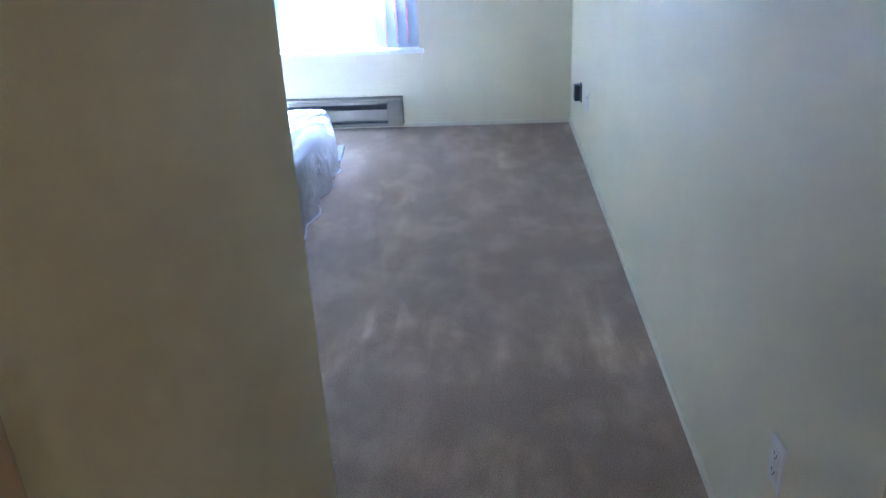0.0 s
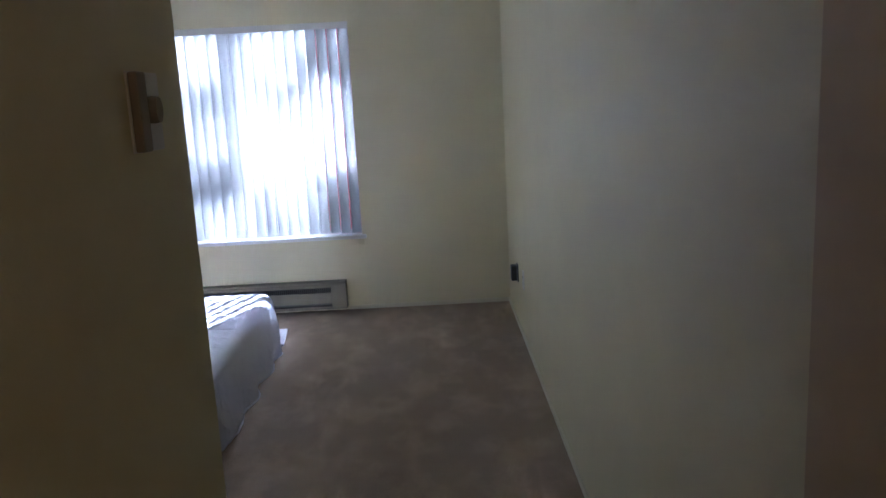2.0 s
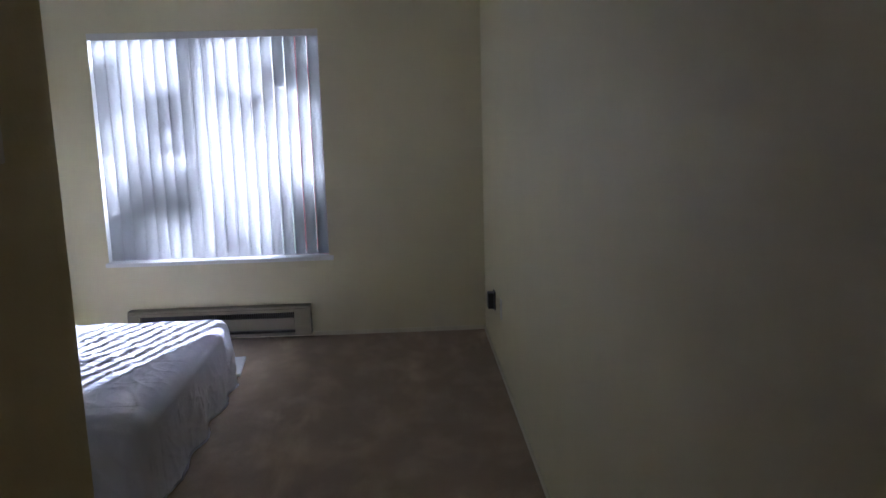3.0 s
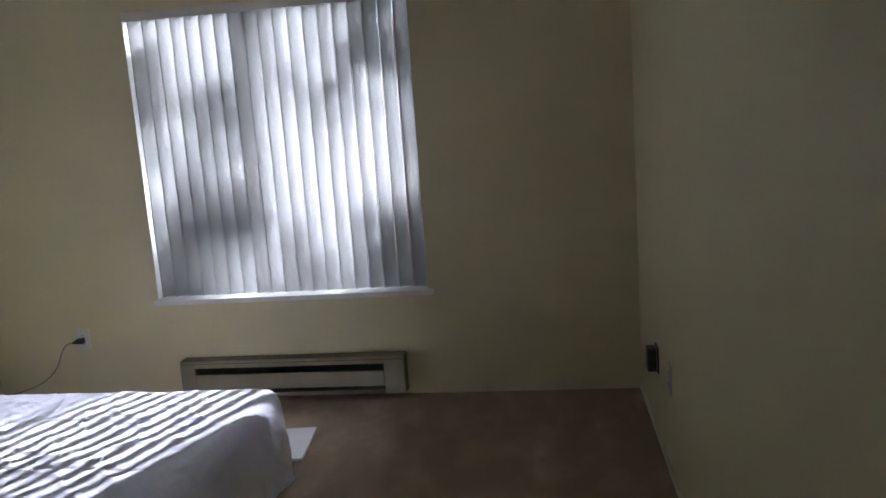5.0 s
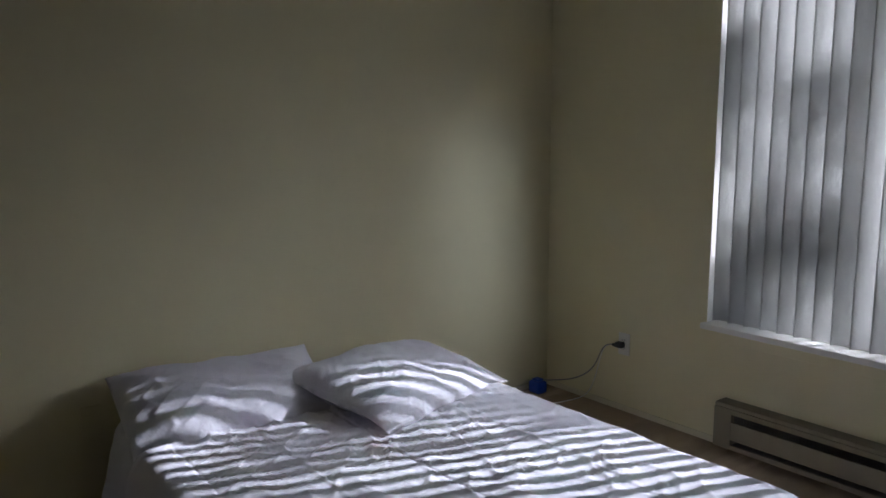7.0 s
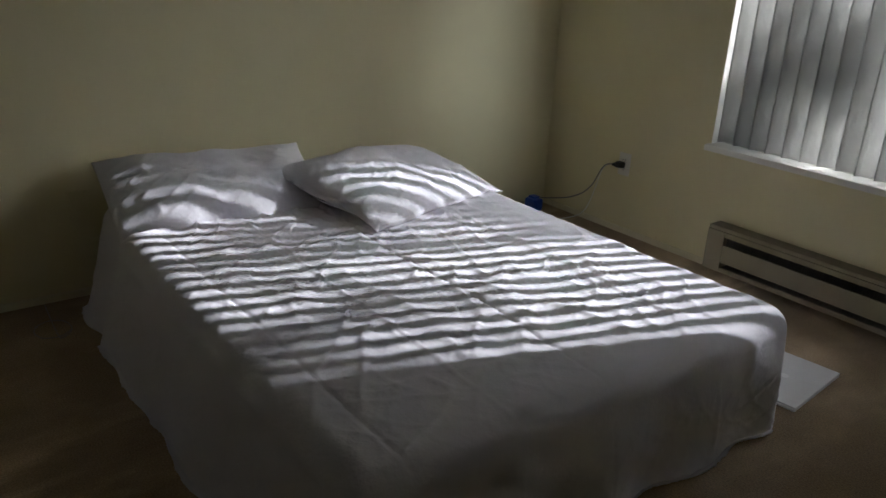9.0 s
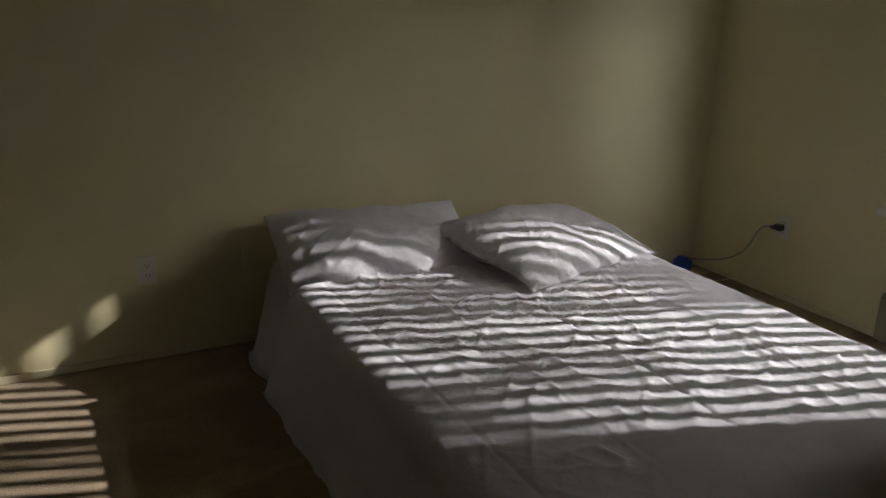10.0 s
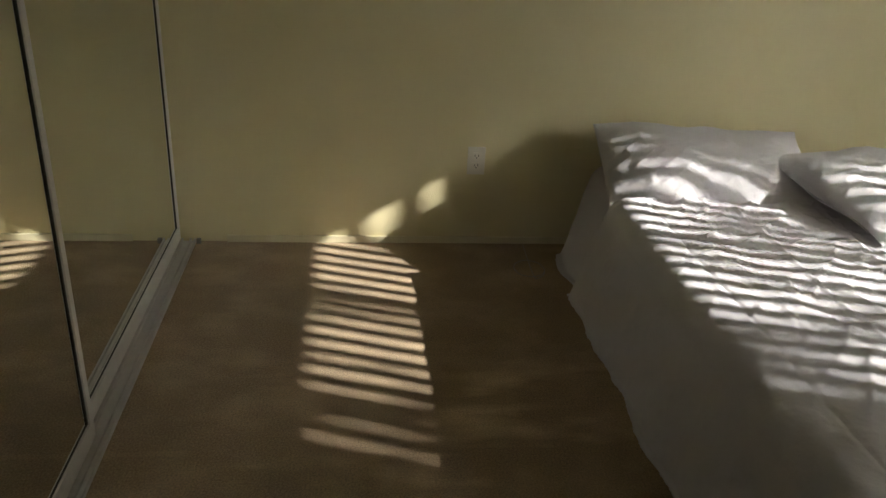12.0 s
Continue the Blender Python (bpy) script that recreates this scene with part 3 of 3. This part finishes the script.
def bottle():
    b = thing("blue_charger", "small blue plastic box on the carpet in the corner", "charger", at=(0, 0, 0))
    boxes("shell", [(-3.515, -3.435, -0.185, -0.115, 0.001, 0.068)], BLUE, b, bevel=0.014)
    boxes("cap", [(-3.50, -3.45, -0.172, -0.128, 0.069, 0.080)], BLUE, b, bevel=0.005)


def laptop():
    o = tagged(new("laptop"), "closed silver laptop lying on the carpet beside the bed", "laptop")
    o.matrix_basis = pose(-1.665, -0.675, 0.0, 0, 0, 6.0)
    boxes("base", [(-0.118, 0.118, -0.175, 0.175, 0.003, 0.013)], LAPTOP, o, bevel=0.004)
    boxes("lid", [(-0.118, 0.118, -0.175, 0.175, 0.0145, 0.020)], LAPTOP, o, "smooth silver lid", bevel=0.0025)
    bm = bmesh.new()
    rod(bm, pose(0, 0, 0.0203), 0.015, 0.0006, 24)
    part("badge", bm, MARK, o, "pale round badge")
    for x in (-0.10, 0.10):
        for y in (-0.155, 0.155):
            bm = bmesh.new()
            rod(bm, pose(x, y, 0.0018), 0.007, 0.0034, 12)
            part("foot", bm, BLACK, o)


def thermostat():
    t = thing("wall_thermostat", "beige wall thermostat with a round dial near the corner", "thermostat", at=(HALL, -4.580, 1.507))
    t.scale = (0.62, 0.74, 0.93)
    boxes("back_plate", [(0.0005, 0.006, -0.062, 0.062, -0.055, 0.056)], PLASTIC, t, bevel=0.002)
    bm = bmesh.new()
    box(bm, 0.006, 0.026, -0.060, -0.018, -0.054, 0.055, bevel=0.004)
    part("cover", bm, BEIGE, t, "beige box cover")
    boxes("side_cover", [(0.006, 0.019, -0.016, 0.058, 0.022, 0.055)], PLASTIC, t, "pale cover", bevel=0.003)
    boxes("side_cover", [(0.006, 0.019, -0.016, 0.058, -0.054, -0.016)], PLASTIC, t, "pale cover", bevel=0.003)
    bm = bmesh.new()
    rod(bm, pose(0.019, 0.020, 0.003, 0, 90), 0.021, 0.026, 28, 0.018)
    part("dial", bm, BEIGE, t, "round beige dial")


def floor_cord():
    pts = [(-3.53, -2.60, 0.004)]
    for k in range(26):
        a = k / 25 * 7.5
        pts.append((-3.30 + 0.085 * math.cos(a) * (1 - 0.01 * k), -2.62 + 0.06 * math.sin(a), 0.005 + 0.0012 * (k % 3)))
    c = cord("loose_cord", pts, 0.0016, GREY)
    tagged(c, "thin pale cord coiled loosely on the carpet", "cord")


adapter()
plug()
bottle()
laptop()
thermostat()
floor_cord()


# ---- hall doors and lamp ----
def open_door():
    d = structure(new("door_1"), "tan bedroom door standing open along the wall", "door")
    d.matrix_basis = pose(-0.012, -5.455, 0, 0, 0, 1.2)
    boxes("leaf", [(-0.036, 0.0, 0.0, 0.735, 0.012, 2.03)], DOOR, d, bevel=0.003)
    for z in (0.25, 1.0, 1.80):
        bm = bmesh.new()
        rod(bm, pose(0.006, -0.006, z), 0.006, 0.09, 12)
        part("hinge", bm, BRASS, d)


def hall_door():
    d = structure(new("door_2"), "closed tan door in the hall with its casing", "door")
    boxes("leaf", [(HALL - 0.062, HALL - 0.026, -6.030, -5.260, 0.012, 2.03)], DOOR, d, bevel=0.002)
    boxes("casing", [(HALL + 0.0005, HALL + 0.014, -5.255, -5.197, 0, 2.10)], DOOR, d, bevel=0.004)
    boxes("casing", [(HALL + 0.0005, HALL + 0.014, -6.093, -6.035, 0, 2.10)], DOOR, d, bevel=0.004)
    boxes("casing", [(HALL + 0.0005, HALL + 0.014, -6.035, -5.255, 2.04, 2.10)], DOOR, d, bevel=0.004)


def hall_lamp():
    l = thing("ceiling_lamp", "small round ceiling lamp with a warm bulb in the hall", "ceiling lamp", at=(-0.45, -6.85, 0))
    bm = bmesh.new()
    rod(bm, pose(0, 0, TOP - 0.016), 0.13, 0.030, 36, 0.14)
    part("base", bm, BRASS, l)
    bm = bmesh.new()
    rod(bm, pose(0, 0, TOP - 0.055), 0.028, 0.05, 20)
    part("socket", bm, PLASTIC, l)


open_door()
hall_door()
hall_lamp()


# ---- outside: lawn and the tree that dapples the sun ----
structure(boxes("ground", [(-400, 400, -400, 800, -0.60, -0.40)], GRASS), "flat green lawn outside the window", "lawn")


def garden_panel():
    g = thing("garden_fence", "red painted board fence panel on the lawn", "fence", at=(-1.50, 3.0, -0.42))
    for k in range(4):
        boxes("board", [(-0.22 + k * 0.11, -0.115 + k * 0.11, 0.0, 0.022, 0.05, 2.75)], RED, g, bevel=0.004)
    for z in (0.35, 2.35):
        boxes("cross_rail", [(-0.22, 0.215, 0.023, 0.060, z, z + 0.09)], RED, g, bevel=0.004)
    for x in (-0.18, 0.12):
        boxes("post", [(x, x + 0.07, 0.061, 0.131, -0.05, 2.70)], RED, g, bevel=0.004)


garden_panel()


def tree():
    rng = random.Random(TREE_SEED)
    middle = Vector((-1.8, 0.05, 1.3)) + to_sun * 11.0
    t = thing("tree", "leafy broad tree outside that shades the window", "tree", at=(middle.x + 2.3, middle.y + 0.8, -0.42))
    root = Vector(t.location)

    def limb(points, r0, r1, name):
        bm = bmesh.new()
        for k in range(len(points) - 1):
            a, b = points[k], points[k + 1]
            ra, rb = (r0 + (r1 - r0) * q / (len(points) - 1) for q in (k, k + 1))
            way = (b - a)
            rod(bm, Matrix.Translation((a + b) / 2) @ way.to_track_quat("Z", "Y").to_matrix().to_4x4(), ra, way.length * 1.03, 12, rb)
        part(name, bm, BARK, t)

    crown_low = middle.z - 1.9 - root.z
    limb([Vector((0, 0, 0)), Vector((0.05, 0.02, crown_low * 0.5)), Vector((0.0, 0.06, crown_low)), Vector((-0.1, 0.0, crown_low + 2.4))], 0.20, 0.05, "trunk")
    hub = Vector((0.0, 0.06, crown_low))
    for k in range(7):
        a = k * 0.9 + rng.uniform(-0.2, 0.2)
        tip = hub + Vector((math.cos(a) * rng.uniform(1.2, 2.0) + (0.4 if math.cos(a) > 0 else 0.0), math.sin(a) * rng.uniform(0.8, 1.4), rng.uniform(0.9, 2.8)))
        limb([hub, hub.lerp(tip, 0.5) + Vector((0, 0, 0.2)), tip], 0.05, 0.012, "limb")
    verts, faces, count = [], [], 0
    while count < (TREE_CLUMPS + BOUGH_CLUMPS) * 20:
        q = Vector((rng.uniform(-1, 1), rng.uniform(-1, 1), rng.uniform(-1, 1)))
        if q.length > 1:
            continue
        centre = middle - root + Vector((q.x * 3.4, q.y * 2.0, q.z * 2.9))
        # the crown thins out towards some openings between its boughs, and one bough is denser
        wall_point = centre + root - to_sun * ((centre.y + root.y) / to_sun.y)
        thin = min(((wall_point.x - gx) / (gw + 0.012)) ** 2 + ((wall_point.z - gz) / (gh + 0.012)) ** 2 for gx, gz, gw, gh in TREE_GAPS)
        if rng.random() < (0.99 if thin < 1 else 0.0):
            continue
        if count >= TREE_CLUMPS * 20 and min(((wall_point.x - bx) / bw) ** 2 + ((wall_point.z - bz) / bh) ** 2 for bx, bz, bw, bh in BOUGHS) > 1:
            continue
        size = rng.uniform(0.08, 0.18)
        for k in range(20):
            o = Vector((rng.gauss(0, 0.5), rng.gauss(0, 0.5), rng.gauss(0, 0.62))) * size
            a, s = Vector((rng.uniform(-1, 1), rng.uniform(-1, 1), rng.uniform(-1, 1))).normalized(), rng.uniform(0.035, 0.065)
            b = a.orthogonal().normalized() * s * 0.6
            a = a * s
            leaf_point = centre + o + root - to_sun * ((centre.y + o.y + root.y) / to_sun.y)
            count += 1
            if min(((leaf_point.x - gx) / gw) ** 2 + ((leaf_point.z - gz) / gh) ** 2 for gx, gz, gw, gh in CLEARINGS) < 1:
                continue
            n = len(verts)
            verts += [centre + o - a, centre + o + b, centre + o + a, centre + o - b]
            faces.append((n, n + 1, n + 2, n + 3))
    me = bpy.data.meshes.new("crown")
    me.from_pydata(verts, [], faces)
    me.materials.append(LEAF)
    ob = new("crown", me)
    ob.parent = t
    tagged(ob, kind="stuff")


TREE_SEED, TREE_CLUMPS, BOUGH_CLUMPS = 3, 1750, 34
BOUGHS = [(-1.13, 0.68, 0.16, 0.18), (-2.53, 1.66, 0.07, 0.16), (-1.18, 1.88, 0.10, 0.11)]
CLEARINGS = [(-2.17, 1.87, 0.21, 0.18), (-2.48, 1.95, 0.10, 0.10), (-1.68, 1.88, 0.12, 0.14), (-1.44, 1.87, 0.065, 0.10), (-1.55, 1.69, 0.11, 0.10)]  # where the sky shows clear through the leaves
TREE_GAPS = [(-2.20, 1.86, 0.17, 0.26), (-2.40, 1.38, 0.11, 0.17), (-2.04, 1.80, 0.07, 0.24), (-2.05, 1.30, 0.07, 0.22), (-1.80, 1.70, 0.11, 0.18),
             (-1.76, 1.16, 0.18, 0.28), (-1.88, 0.68, 0.09, 0.15), (-1.36, 1.32, 0.14, 0.42), (-1.18, 1.90, 0.04, 0.07), (-1.16, 1.20, 0.09, 0.30),
             (-2.50, 1.93, 0.13, 0.12), (-1.55, 1.05, 0.08, 0.20), (-1.60, 1.45, 0.06, 0.18), (-1.50, 0.75, 0.08, 0.12)]
tree()
